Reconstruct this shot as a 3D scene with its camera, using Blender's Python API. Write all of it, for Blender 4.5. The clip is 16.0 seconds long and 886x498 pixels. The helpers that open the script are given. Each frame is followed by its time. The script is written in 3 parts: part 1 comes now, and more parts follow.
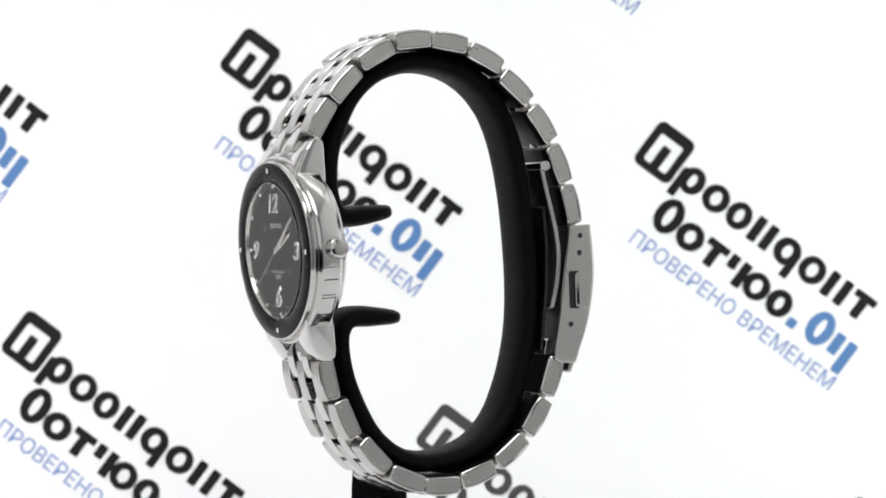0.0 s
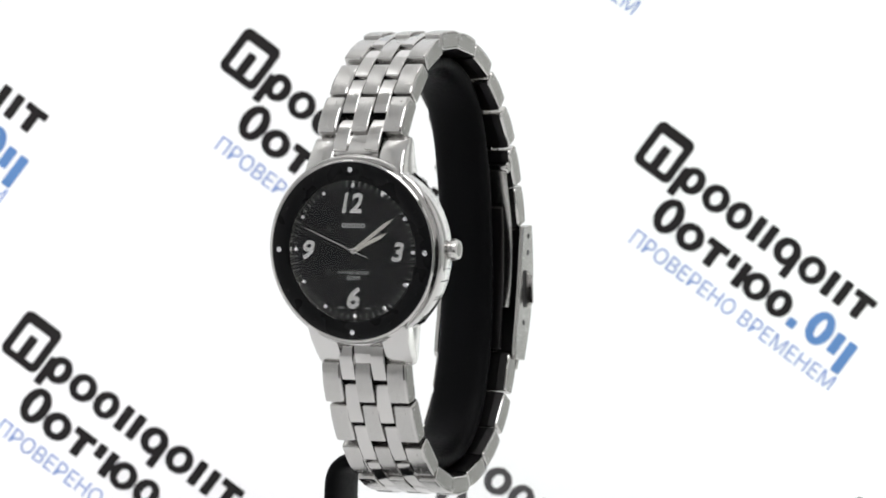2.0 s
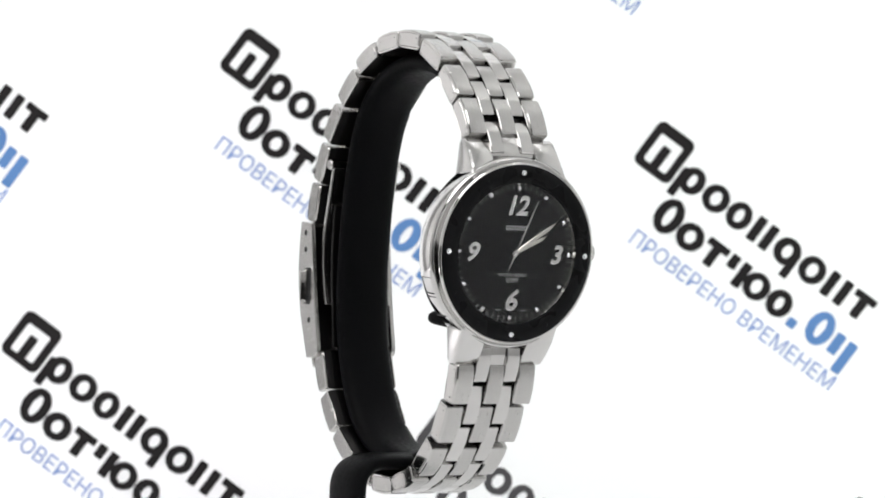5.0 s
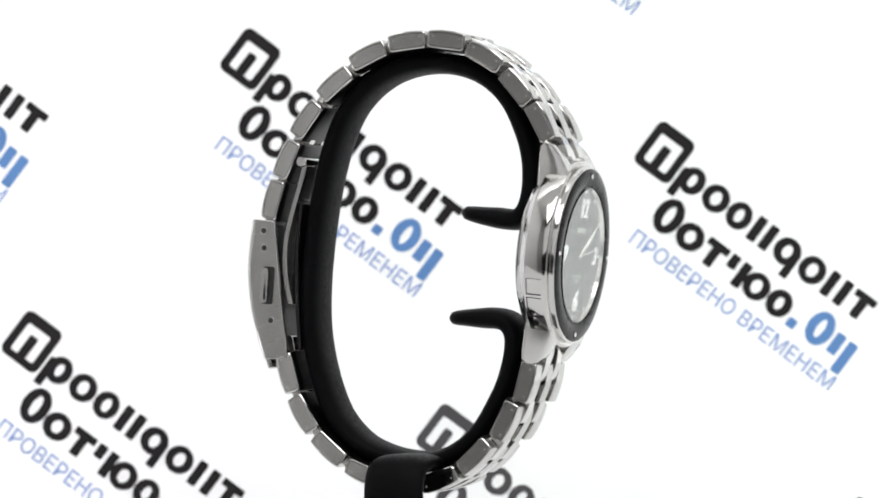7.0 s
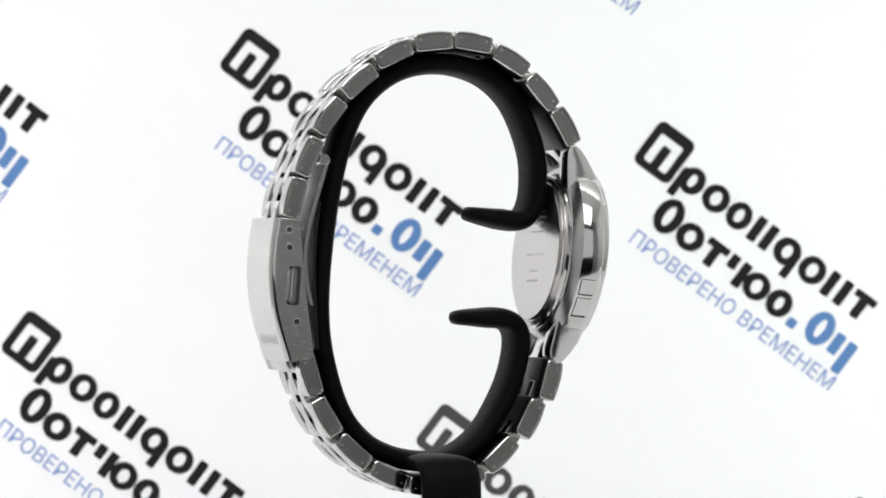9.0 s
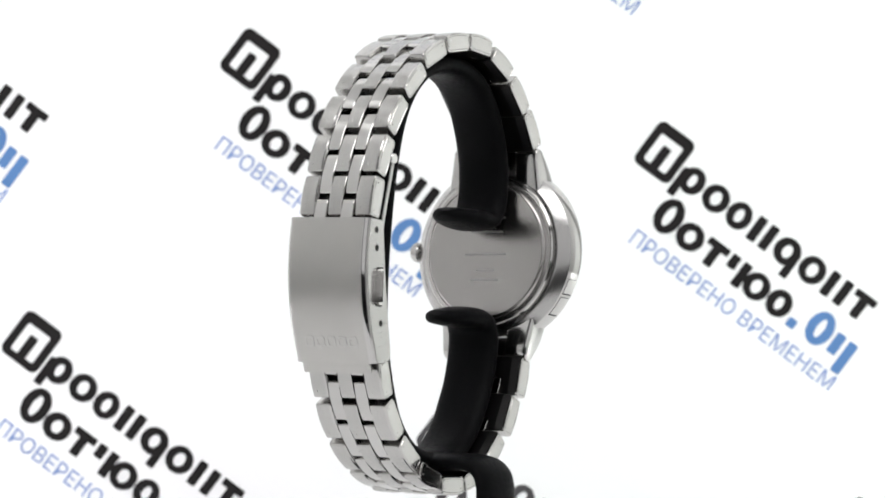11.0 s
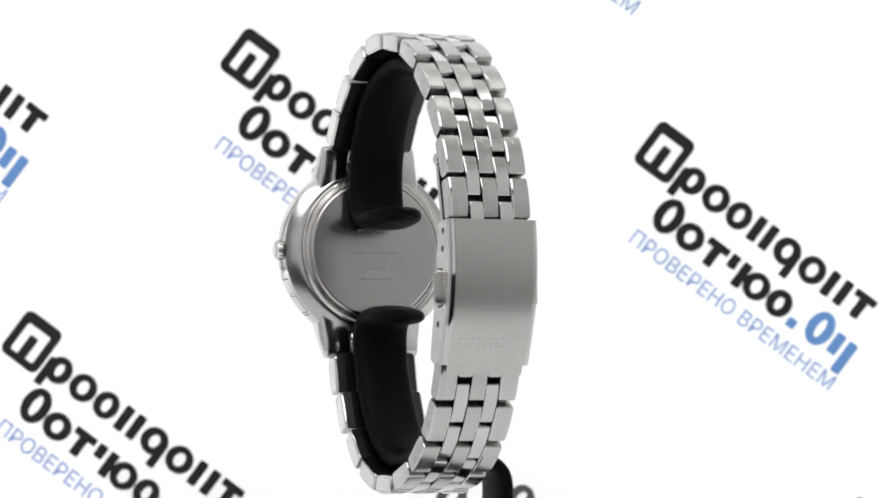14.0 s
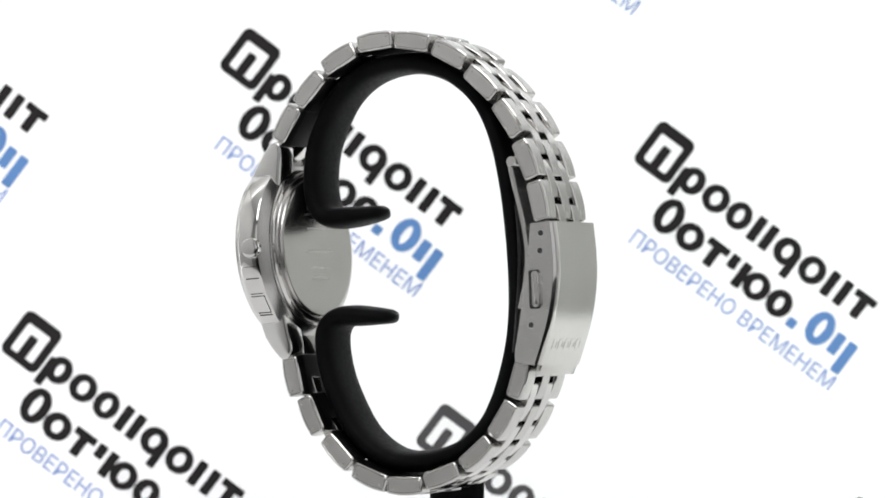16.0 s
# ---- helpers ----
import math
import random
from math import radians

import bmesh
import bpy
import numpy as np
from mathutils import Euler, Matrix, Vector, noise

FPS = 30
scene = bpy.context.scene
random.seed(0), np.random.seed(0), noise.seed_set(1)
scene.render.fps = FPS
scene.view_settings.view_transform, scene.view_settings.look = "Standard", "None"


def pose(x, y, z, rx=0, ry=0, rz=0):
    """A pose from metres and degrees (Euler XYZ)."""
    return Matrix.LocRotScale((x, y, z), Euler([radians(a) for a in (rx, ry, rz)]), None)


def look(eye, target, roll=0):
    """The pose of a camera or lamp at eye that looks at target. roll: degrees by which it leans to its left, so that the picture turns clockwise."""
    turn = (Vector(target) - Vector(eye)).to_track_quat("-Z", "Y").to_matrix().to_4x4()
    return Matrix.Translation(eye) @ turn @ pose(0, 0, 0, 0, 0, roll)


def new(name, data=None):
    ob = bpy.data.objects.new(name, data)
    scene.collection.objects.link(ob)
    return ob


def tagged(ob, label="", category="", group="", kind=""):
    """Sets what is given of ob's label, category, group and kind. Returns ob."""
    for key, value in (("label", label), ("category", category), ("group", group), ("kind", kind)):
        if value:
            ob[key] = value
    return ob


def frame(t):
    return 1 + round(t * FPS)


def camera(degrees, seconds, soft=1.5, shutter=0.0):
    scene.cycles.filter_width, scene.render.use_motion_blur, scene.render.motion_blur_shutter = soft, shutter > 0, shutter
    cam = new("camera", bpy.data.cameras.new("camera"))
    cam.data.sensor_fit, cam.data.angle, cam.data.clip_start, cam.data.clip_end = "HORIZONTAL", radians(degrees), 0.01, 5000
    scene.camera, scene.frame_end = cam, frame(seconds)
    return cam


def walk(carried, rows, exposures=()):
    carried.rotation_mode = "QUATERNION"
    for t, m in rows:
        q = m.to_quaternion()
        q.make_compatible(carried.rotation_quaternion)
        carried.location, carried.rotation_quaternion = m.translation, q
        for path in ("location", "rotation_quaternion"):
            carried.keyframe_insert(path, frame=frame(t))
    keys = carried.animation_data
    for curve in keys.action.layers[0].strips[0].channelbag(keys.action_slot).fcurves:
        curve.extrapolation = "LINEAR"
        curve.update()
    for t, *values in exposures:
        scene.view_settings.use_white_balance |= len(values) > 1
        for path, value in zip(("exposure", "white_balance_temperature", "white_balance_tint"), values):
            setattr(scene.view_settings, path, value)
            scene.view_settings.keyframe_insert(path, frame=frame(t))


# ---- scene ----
from math import cos, pi, sin

# A wristwatch on a display stand turns slowly before a printed sheet.
EYE = (0.0, -0.63387, 0.0)
AIM = (0.003467, 0.0, 0.00665)
cam = camera(14.318, 16.0, soft=1.75)
cam.data.dof.use_dof, cam.data.dof.focus_distance, cam.data.dof.aperture_fstop = True, 0.615, 88.0
walk(cam, [(0.0, look(EYE, AIM, 0.8086)), (16.0, look(EYE, AIM, 0.8086))],
     exposures=[(0.0, 0.03), (1.5, 0.11), (2.6, 0.09), (3.4, -0.04), (4.0, 0.09), (7.0, 0.09), (8.0, -0.11), (9.0, -0.03), (11.5, 0.09),
                (12.5, -0.18), (12.9, -0.22), (13.5, 0.00), (14.5, 0.11), (16.0, 0.12)])

# ---- light ----
world = bpy.data.worlds.new("world")
scene.world = world
world.use_nodes = True
world.node_tree.nodes["Background"].inputs["Color"].default_value = (0.55, 0.55, 0.57, 1)
world.node_tree.nodes["Background"].inputs["Strength"].default_value = 0.05


def softbox(name, place, aim, width, height, watts, colour=(1.0, 1.0, 1.01)):
    data = bpy.data.lights.new(name, "AREA")
    data.shape, data.size, data.size_y, data.energy, data.color = "RECTANGLE", width, height, watts, colour
    ob = new(name, data)
    ob.matrix_basis = look(place, aim)
    return ob


softbox("key_softbox", (0.0, -0.40, 0.60), (0.0, -0.05, 0.02), 0.6, 0.42, 2.9)
softbox("front_softbox", (0.0, -0.88, 0.27), (0.0, 0.0, 0.17), 1.0, 0.61, 1.2)
# unseen fills added to whiten the sheet, the side pair tinted pink and green
softbox("backdrop_fill", (-0.33, 0.05, 0.0), (-0.33, 0.35, -0.05), 0.03, 0.3, 0.76, (1.0, 0.965, 1.0))
softbox("backdrop_fill", (0.33, 0.05, 0.0), (0.33, 0.35, -0.05), 0.03, 0.3, 0.76, (0.945, 1.0, 0.955))
softbox("backdrop_fill", (0.0, -0.015, 0.62), (0.0, 0.35, 0.60), 0.9, 0.05, 1.3)


# ---- materials ----
def material(name, colour, rough, metal=0.0):
    mat = bpy.data.materials.new(name)
    mat.use_nodes = True
    bsdf = mat.node_tree.nodes["Principled BSDF"]
    bsdf.inputs["Base Color"].default_value = (*colour, 1)
    bsdf.inputs["Roughness"].default_value = rough
    bsdf.inputs["Metallic"].default_value = metal
    return mat, mat.node_tree.nodes, mat.node_tree.links, bsdf


def noise_node(nodes, links, scale, detail=4.0, stretch=None):
    tex = nodes.new("ShaderNodeTexNoise")
    tex.inputs["Scale"].default_value, tex.inputs["Detail"].default_value = scale, detail
    coord = nodes.new("ShaderNodeTexCoord")
    if stretch:
        mapping = nodes.new("ShaderNodeMapping")
        mapping.inputs["Scale"].default_value = stretch
        links.new(coord.outputs["Object"], mapping.inputs["Vector"])
        links.new(mapping.outputs["Vector"], tex.inputs["Vector"])
    else:
        links.new(coord.outputs["Object"], tex.inputs["Vector"])
    return tex


def ranged(nodes, links, source, low, high):
    node = nodes.new("ShaderNodeMapRange")
    node.inputs["From Min"].default_value, node.inputs["From Max"].default_value = 0.3, 0.7
    node.inputs["To Min"].default_value, node.inputs["To Max"].default_value = low, high
    links.new(source.outputs["Fac"], node.inputs["Value"])
    return node


def bumped(nodes, links, bsdf, source, strength, distance):
    bump = nodes.new("ShaderNodeBump")
    bump.inputs["Strength"].default_value, bump.inputs["Distance"].default_value = strength, distance
    links.new(source.outputs["Fac"], bump.inputs["Height"])
    links.new(bump.outputs["Normal"], bsdf.inputs["Normal"])


def steel(name, colour, rough, stretch, strength, spread=0.06):
    mat, nodes, links, bsdf = material(name, colour, rough, 1.0)
    grain = noise_node(nodes, links, 1.0, 3.0, stretch)
    links.new(ranged(nodes, links, grain, rough - spread, rough + spread).outputs["Result"], bsdf.inputs["Roughness"])
    bumped(nodes, links, bsdf, grain, strength, 0.00002)
    stain = noise_node(nodes, links, 220.0, 2.0)
    info = nodes.new("ShaderNodeObjectInfo")
    add = nodes.new("ShaderNodeMath")
    add.operation = "MULTIPLY_ADD"
    add.inputs[1].default_value, add.inputs[2].default_value = 0.45, 0.08
    links.new(info.outputs["Random"], add.inputs[0])
    both = nodes.new("ShaderNodeMath")
    both.operation = "MULTIPLY_ADD"
    both.inputs[1].default_value = 0.55
    links.new(stain.outputs["Fac"], both.inputs[0])
    links.new(add.outputs["Value"], both.inputs[2])
    tone = nodes.new("ShaderNodeMix")
    tone.data_type = "RGBA"
    tone.inputs["A"].default_value = (colour[0] * 0.86, colour[1] * 0.855, colour[2] * 0.85, 1)
    tone.inputs["B"].default_value = (colour[0] * 1.10, colour[1] * 1.095, colour[2] * 1.085, 1)
    links.new(both.outputs["Value"], tone.inputs["Factor"])
    links.new(tone.outputs["Result"], bsdf.inputs["Base Color"])
    return mat


POLISHED = steel("polished_steel", (0.62, 0.612, 0.603), 0.10, (3000, 3000, 3000), 0.02, 0.03)
MIRROR = steel("mirror_steel", (0.60, 0.59, 0.58), 0.09, (1500, 1500, 1500), 0.02, 0.03)
BRUSHED = steel("brushed_steel", (0.545, 0.538, 0.528), 0.235, (6000, 600, 6000), 0.05, 0.05)
LUG = steel("lug_steel", (0.64, 0.633, 0.625), 0.15, (9000, 1500, 9000), 0.008, 0.02)
CLASP = steel("clasp_steel", (0.56, 0.55, 0.535), 0.22, (6000, 600, 6000), 0.04, 0.03)
SATIN = steel("satin_steel", (0.50, 0.493, 0.486), 0.22, (9000, 1500, 9000), 0.015, 0.03)
FINE = steel("fine_brushed_steel", (0.50, 0.485, 0.475), 0.25, (900, 15000, 15000), 0.0015, 0.012)

RUBBER, n_, l_, b_ = material("black_rubber", (0.0042, 0.0042, 0.0048), 0.48)
b_.inputs["Specular IOR Level"].default_value = 0.055
grain_ = noise_node(n_, l_, 1400.0, 5.0)
l_.new(ranged(n_, l_, grain_, 0.40, 0.58).outputs["Result"], b_.inputs["Roughness"])
bumped(n_, l_, b_, grain_, 0.12, 0.00006)

PLATE, n_, l_, b_ = material("dark_grey_plastic", (0.09, 0.09, 0.092), 0.5)
grain_ = noise_node(n_, l_, 900.0, 4.0)
bumped(n_, l_, b_, grain_, 0.1, 0.00005)
BEZEL, n_, l_, b_ = material("black_bezel_coating", (0.006, 0.006, 0.0065), 0.28)
b_.inputs["Specular IOR Level"].default_value = 0.12
grain_ = noise_node(n_, l_, 160.0, 2.0)
l_.new(ranged(n_, l_, grain_, 0.26, 0.30).outputs["Result"], b_.inputs["Roughness"])
DIAL, n_, l_, b_ = material("black_dial", (0.0022, 0.0022, 0.0025), 0.42)
b_.inputs["Specular IOR Level"].default_value = 0.06
grain_ = noise_node(n_, l_, 2500.0, 4.0)
l_.new(ranged(n_, l_, grain_, 0.40, 0.46).outputs["Result"], b_.inputs["Roughness"])
PATTERN, n_, l_, b_ = material("dial_pattern", (0.006, 0.006, 0.0065), 0.30)
SILVER, n_, l_, b_ = material("polished_silver", (0.75, 0.75, 0.74), 0.08, 1.0)
POINTER, n_, l_, b_ = material("pale_satin_silver", (0.82, 0.80, 0.74), 0.16, 1.0)
INK, n_, l_, b_ = material("white_print", (0.42, 0.42, 0.42), 0.5)
TICKS, n_, l_, b_ = material("grey_print", (0.34, 0.34, 0.34), 0.5)
STONE, n_, l_, b_ = material("clear_stone", (0.82, 0.83, 0.86), 0.05, 0.9)
# near-black for the clasp's holes and slots, flat shapes with shade as colour
DARK, n_, l_, b_ = material("recess_shade", (0.02, 0.02, 0.02), 0.6)
# dark tone stands in for shade behind links, inside the clasp and in grooves
SHADE_STEEL, n_, l_, b_ = material("shade_steel", (0.05, 0.048, 0.048), 0.36, 1.0)
ETCH, n_, l_, b_ = material("etched_steel", (0.44, 0.435, 0.43), 0.4, 1.0)
GLASS, n_, l_, b_ = material("mineral_crystal", (1, 1, 1), 0.0)
b_.inputs["Transmission Weight"].default_value, b_.inputs["IOR"].default_value = 1.0, 1.35

PAPER, n_, l_, b_ = material("white_paper", (0.86, 0.86, 0.86), 0.7)
grain_ = noise_node(n_, l_, 2.2, 2.0, (2.2, 1.0, 1.0))
mix_ = n_.new("ShaderNodeMix")
mix_.data_type = "RGBA"
mix_.inputs["A"].default_value, mix_.inputs["B"].default_value = (0.865, 0.855, 0.87, 1), (0.85, 0.875, 0.86, 1)
l_.new(ranged(n_, l_, grain_, 0.0, 1.0).outputs["Result"], mix_.inputs["Factor"])
l_.new(mix_.outputs["Result"], b_.inputs["Base Color"])
fibre_ = noise_node(n_, l_, 900.0, 5.0)
bumped(n_, l_, b_, fibre_, 0.08, 0.0001)
BLACK_INK, n_, l_, b_ = material("black_ink", (0.013, 0.011, 0.0115), 0.6)
b_.inputs["Specular IOR Level"].default_value = 0.15
GREY_INK, n_, l_, b_ = material("dark_grey_ink", (0.045, 0.042, 0.045), 0.6)
BLUE_INK, n_, l_, b_ = material("blue_ink", (0.10, 0.215, 0.45), 0.6)
b_.inputs["Specular IOR Level"].default_value = 0.15
PALE_INK, n_, l_, b_ = material("pale_blue_ink", (0.23, 0.32, 0.58), 0.6)
b_.inputs["Specular IOR Level"].default_value = 0.15
TABLE, n_, l_, b_ = material("white_table", (0.88, 0.88, 0.88), 0.35)
grain_ = noise_node(n_, l_, 40.0, 4.0)
l_.new(ranged(n_, l_, grain_, 0.28, 0.42).outputs["Result"], b_.inputs["Roughness"])
CLOTH, n_, l_, b_ = material("white_cloth", (0.80, 0.80, 0.79), 0.85)
grain_ = noise_node(n_, l_, 700.0, 4.0)
bumped(n_, l_, b_, grain_, 0.15, 0.0004)
SIDE, n_, l_, b_ = material("grey_cloth", (0.40, 0.40, 0.395), 0.85)
grain_ = noise_node(n_, l_, 700.0, 4.0)
bumped(n_, l_, b_, grain_, 0.15, 0.0004)
WALL, n_, l_, b_ = material("grey_room_paint", (0.16, 0.155, 0.15), 0.8)
grain_ = noise_node(n_, l_, 12.0, 5.0)
bumped(n_, l_, b_, grain_, 0.2, 0.002)
FLOOR, n_, l_, b_ = material("dark_floor", (0.05, 0.045, 0.042), 0.6)
grain_ = noise_node(n_, l_, 8.0, 5.0)
bumped(n_, l_, b_, grain_, 0.2, 0.002)


# ---- building helpers: meshes are drawn in millimetres ----
MM = 0.001


def at(x, y, z, rx=0, ry=0, rz=0):
    return pose(x * MM, y * MM, z * MM, rx, ry, rz)


def mesh_of(name, bm, mats, smooth=35):
    bmesh.ops.recalc_face_normals(bm, faces=bm.faces)
    bmesh.ops.scale(bm, vec=(MM, MM, MM), verts=bm.verts)
    me = bpy.data.meshes.new(name)
    bm.edges.index_update()
    hard = [e.index for e in bm.edges if not e.smooth]
    bm.to_mesh(me)
    bm.free()
    for mat in (mats if isinstance(mats, (list, tuple)) else [mats]):
        me.materials.append(mat)
    if smooth:
        me.polygons.foreach_set("use_smooth", [True] * len(me.polygons))
        me.set_sharp_from_angle(angle=radians(smooth))
        for k in hard:
            me.edges[k].use_edge_sharp = True
    return me


def part(name, bm, mats, parent, m=None, label="", smooth=35):
    """One mesh object under a thing or a part; bm may be a finished mesh that pieces share."""
    me = bm if isinstance(bm, bpy.types.Mesh) else mesh_of(name, bm, mats, smooth)
    ob = new(name, me)
    ob.parent = parent
    if m is not None:
        ob.matrix_basis = m
    return tagged(ob, label)


def box(x0, x1, y0, y1, z0, z1, bevel=0.0, segments=2, bm=None):
    out = bm or bmesh.new()
    vs = bmesh.ops.create_cube(out, size=1.0)["verts"]
    for v in vs:
        v.co = Vector((x0 + (v.co.x + 0.5) * (x1 - x0), y0 + (v.co.y + 0.5) * (y1 - y0), z0 + (v.co.z + 0.5) * (z1 - z0)))
    if bevel:
        edges = list({e for v in vs for e in v.link_edges})
        bmesh.ops.bevel(out, geom=edges, offset=bevel, segments=segments, affect="EDGES", profile=0.5)
    return out


def slab(outline, x0, x1, bevel=0.0, segments=2):
    """An outline in the (y, z) plane, drawn out along x."""
    bm = bmesh.new()
    a = [bm.verts.new((x0, y, z)) for y, z in outline]
    b = [bm.verts.new((x1, y, z)) for y, z in outline]
    n = len(outline)
    bm.faces.new(a)
    bm.faces.new(b[::-1])
    for i in range(n):
        bm.faces.new((a[i], b[i], b[(i + 1) % n], a[(i + 1) % n]))
    bmesh.ops.recalc_face_normals(bm, faces=bm.faces)
    if bevel:
        bmesh.ops.bevel(bm, geom=list(bm.edges), offset=bevel, segments=segments, affect="EDGES", profile=0.5)
    return bm


def lathe(profile, steps=96, bm=None, wide=1.0):
    """A profile of (radius, height), turned about z."""
    bm = bm or bmesh.new()
    rings = []
    for r, z in profile:
        if r < 1e-6:
            rings.append([bm.verts.new((0, 0, z))])
        else:
            rings.append([bm.verts.new((wide * r * cos(2 * pi * k / steps), r * sin(2 * pi * k / steps), z)) for k in range(steps)])
    for a, b in zip(rings, rings[1:]):
        for k in range(steps):
            j = (k + 1) % steps
            if len(a) == 1:
                bm.faces.new((a[0], b[k], b[j]))
            elif len(b) == 1:
                bm.faces.new((a[k], a[j], b[0]))
            else:
                bm.faces.new((a[k], a[j], b[j], b[k]))
    return bm


def flat(outline, depth=0.05, bm=None, hole=None):
    """A flat shape in the (x, y) plane with a little depth; hole: an inner outline with as many points."""
    bm = bm or bmesh.new()
    n = len(outline)
    top = [bm.verts.new((x, y, depth)) for x, y in outline]
    low = [bm.verts.new((x, y, 0)) for x, y in outline]
    for i in range(n):
        bm.faces.new((low[i], low[(i + 1) % n], top[(i + 1) % n], top[i]))
    if hole is None:
        bm.faces.new(top)
    else:
        t2 = [bm.verts.new((x, y, depth)) for x, y in hole]
        l2 = [bm.verts.new((x, y, 0)) for x, y in hole]
        for i in range(n):
            j = (i + 1) % n
            bm.faces.new((top[i], top[j], t2[j], t2[i]))
            bm.faces.new((l2[j], l2[i], t2[i], t2[j]))
    return bm


def oval(cx, cy, rx, ry, steps=32):
    return [(cx + rx * cos(2 * pi * k / steps), cy + ry * sin(2 * pi * k / steps)) for k in range(steps)]


def rounded(cx, cy, w, h, r, steps=5):
    out = []
    for sx, sy, a0 in ((1, 1, 0), (-1, 1, 90), (-1, -1, 180), (1, -1, 270)):
        for k in range(steps):
            a = radians(a0 + 90 * k / (steps - 1))
            out.append((cx + sx * (w / 2 - r) + r * cos(a), cy + sy * (h / 2 - r) + r * sin(a)))
    return out


def lettering(name, words, height, width, mat, extrude=0.0, slant=0.0, bevel=0.0):
    """A mesh of words, height of its capitals and whole width in millimetres, centred on its origin."""
    data = bpy.data.curves.new(name, "FONT")
    data.body, data.align_x, data.align_y, data.extrude, data.shear = words, "CENTER", "CENTER", 0.04 if bevel else 0.0, slant
    data.bevel_depth, data.bevel_resolution = bevel, 1
    data.resolution_u = 4
    ob = new(name, data)
    bpy.context.view_layer.update()
    me = bpy.data.meshes.new_from_object(ob.evaluated_get(bpy.context.evaluated_depsgraph_get()))
    bpy.data.objects.remove(ob)
    bm = bmesh.new()
    bm.from_mesh(me)
    bpy.data.meshes.remove(me)
    xs, ys = [v.co.x for v in bm.verts], [v.co.y for v in bm.verts]
    sx, sy = width / (max(xs) - min(xs)), height / (max(ys) - min(ys))
    for v in bm.verts:
        v.co = Vector(((v.co.x - (max(xs) + min(xs)) / 2) * sx, (v.co.y - (max(ys) + min(ys)) / 2) * sy, v.co.z * sy))
    if extrude and not bevel:
        ret = bmesh.ops.extrude_face_region(bm, geom=list(bm.faces))
        bmesh.ops.translate(bm, vec=(0, 0, extrude), verts=[g for g in ret["geom"] if isinstance(g, bmesh.types.BMVert)])
    return mesh_of(name, bm, mat, 30)


# ---- setting ----
def structure(name, bm, mat, label, category):
    ob = new(name, mesh_of(name, bm, mat))
    return tagged(ob, label, category, "", "structure")


backdrop = structure("backdrop", box(-370, 370, 350, 352, -220, 660), PAPER,
                     "white paper backdrop sheet printed with repeated slanted marks", "backdrop")
table = structure("tabletop", box(-360, 360, -175, 344, -101, -81, 2.0), TABLE, "plain white tabletop under the stand", "table top")
structure("floor", box(-2000, 2000, -2200, 1200, -900, -850), FLOOR, "dark room floor", "floor")
structure("ceiling", box(-2000, 2000, -2200, 1200, 1500, 1550), WALL, "grey ceiling of the room", "ceiling")
structure("wall_north", box(-2000, 2000, 1200, 1250, -850, 1500), WALL, "grey painted room wall", "wall")
structure("wall_south", box(-2000, 2000, -2250, -2200, -850, 1500), WALL, "grey painted room wall", "wall")
structure("wall_east", box(2000, 2050, -2200, 1200, -850, 1500), WALL, "grey painted room wall", "wall")
structure("wall_west", box(-2050, -2000, -2200, 1200, -850, 1500), WALL, "grey painted room wall", "wall")

for name_, x_ in (("wall_tent_west", -502), ("wall_tent_east", 502)):
    structure(name_, box(x_ - 2, x_ + 2, -560, 270, -500, 660), CLOTH, "white cloth side of the light tent", "tent wall")
# unseen grey panels, added to dull what the steel mirrors from the front sides
for name_, x_ in (("wall_grey_west", -502), ("wall_grey_east", 502)):
    structure(name_, box(x_ - 2, x_ + 2, -860, -561, -500, 660), SIDE, "unseen grey cloth panel toning reflections at the tent front", "tent flap")
structure("ceiling_tent", box(-504, 504, -640, 349, 660, 664), CLOTH, "white cloth roof of the light tent", "tent roof")

# more unseen grey panels, added to darken the mirrored corners beside the sheet
for name_, x_, w_ in (("wall_corner_west", -502, 1), ("wall_corner_east", 502, -1)):
    corner_ = box(x_ - 2, x_ + 2, 271, 352, -500, 660)
    box(min(x_ + 3 * w_, x_ + 131 * w_), max(x_ + 3 * w_, x_ + 131 * w_), 352, 356, -500, 660, 0.0, 2, corner_)
    structure(name_, corner_, SIDE, "unseen grey cloth panel toning reflections beside the sheet", "tent corner")

# The repeated print, drawn in units of U millimetres along and across its slanted rows.
U = 1 / 6.337


def ring_mark(bm, u, v, w, h, t):
    flat([(x * U, y * U) for x, y in oval(u, v, w / 2, h / 2)], 0.05, bm,
         [(x * U, y * U) for x, y in oval(u, v, w / 2 - t, h / 2 - t * 0.8)])


def bar_mark(bm, u, v, w, h):
    flat([(x * U, y * U) for x, y in rounded(u, v, w, h, min(w, h) * 0.15, 3)], 0.05, bm)


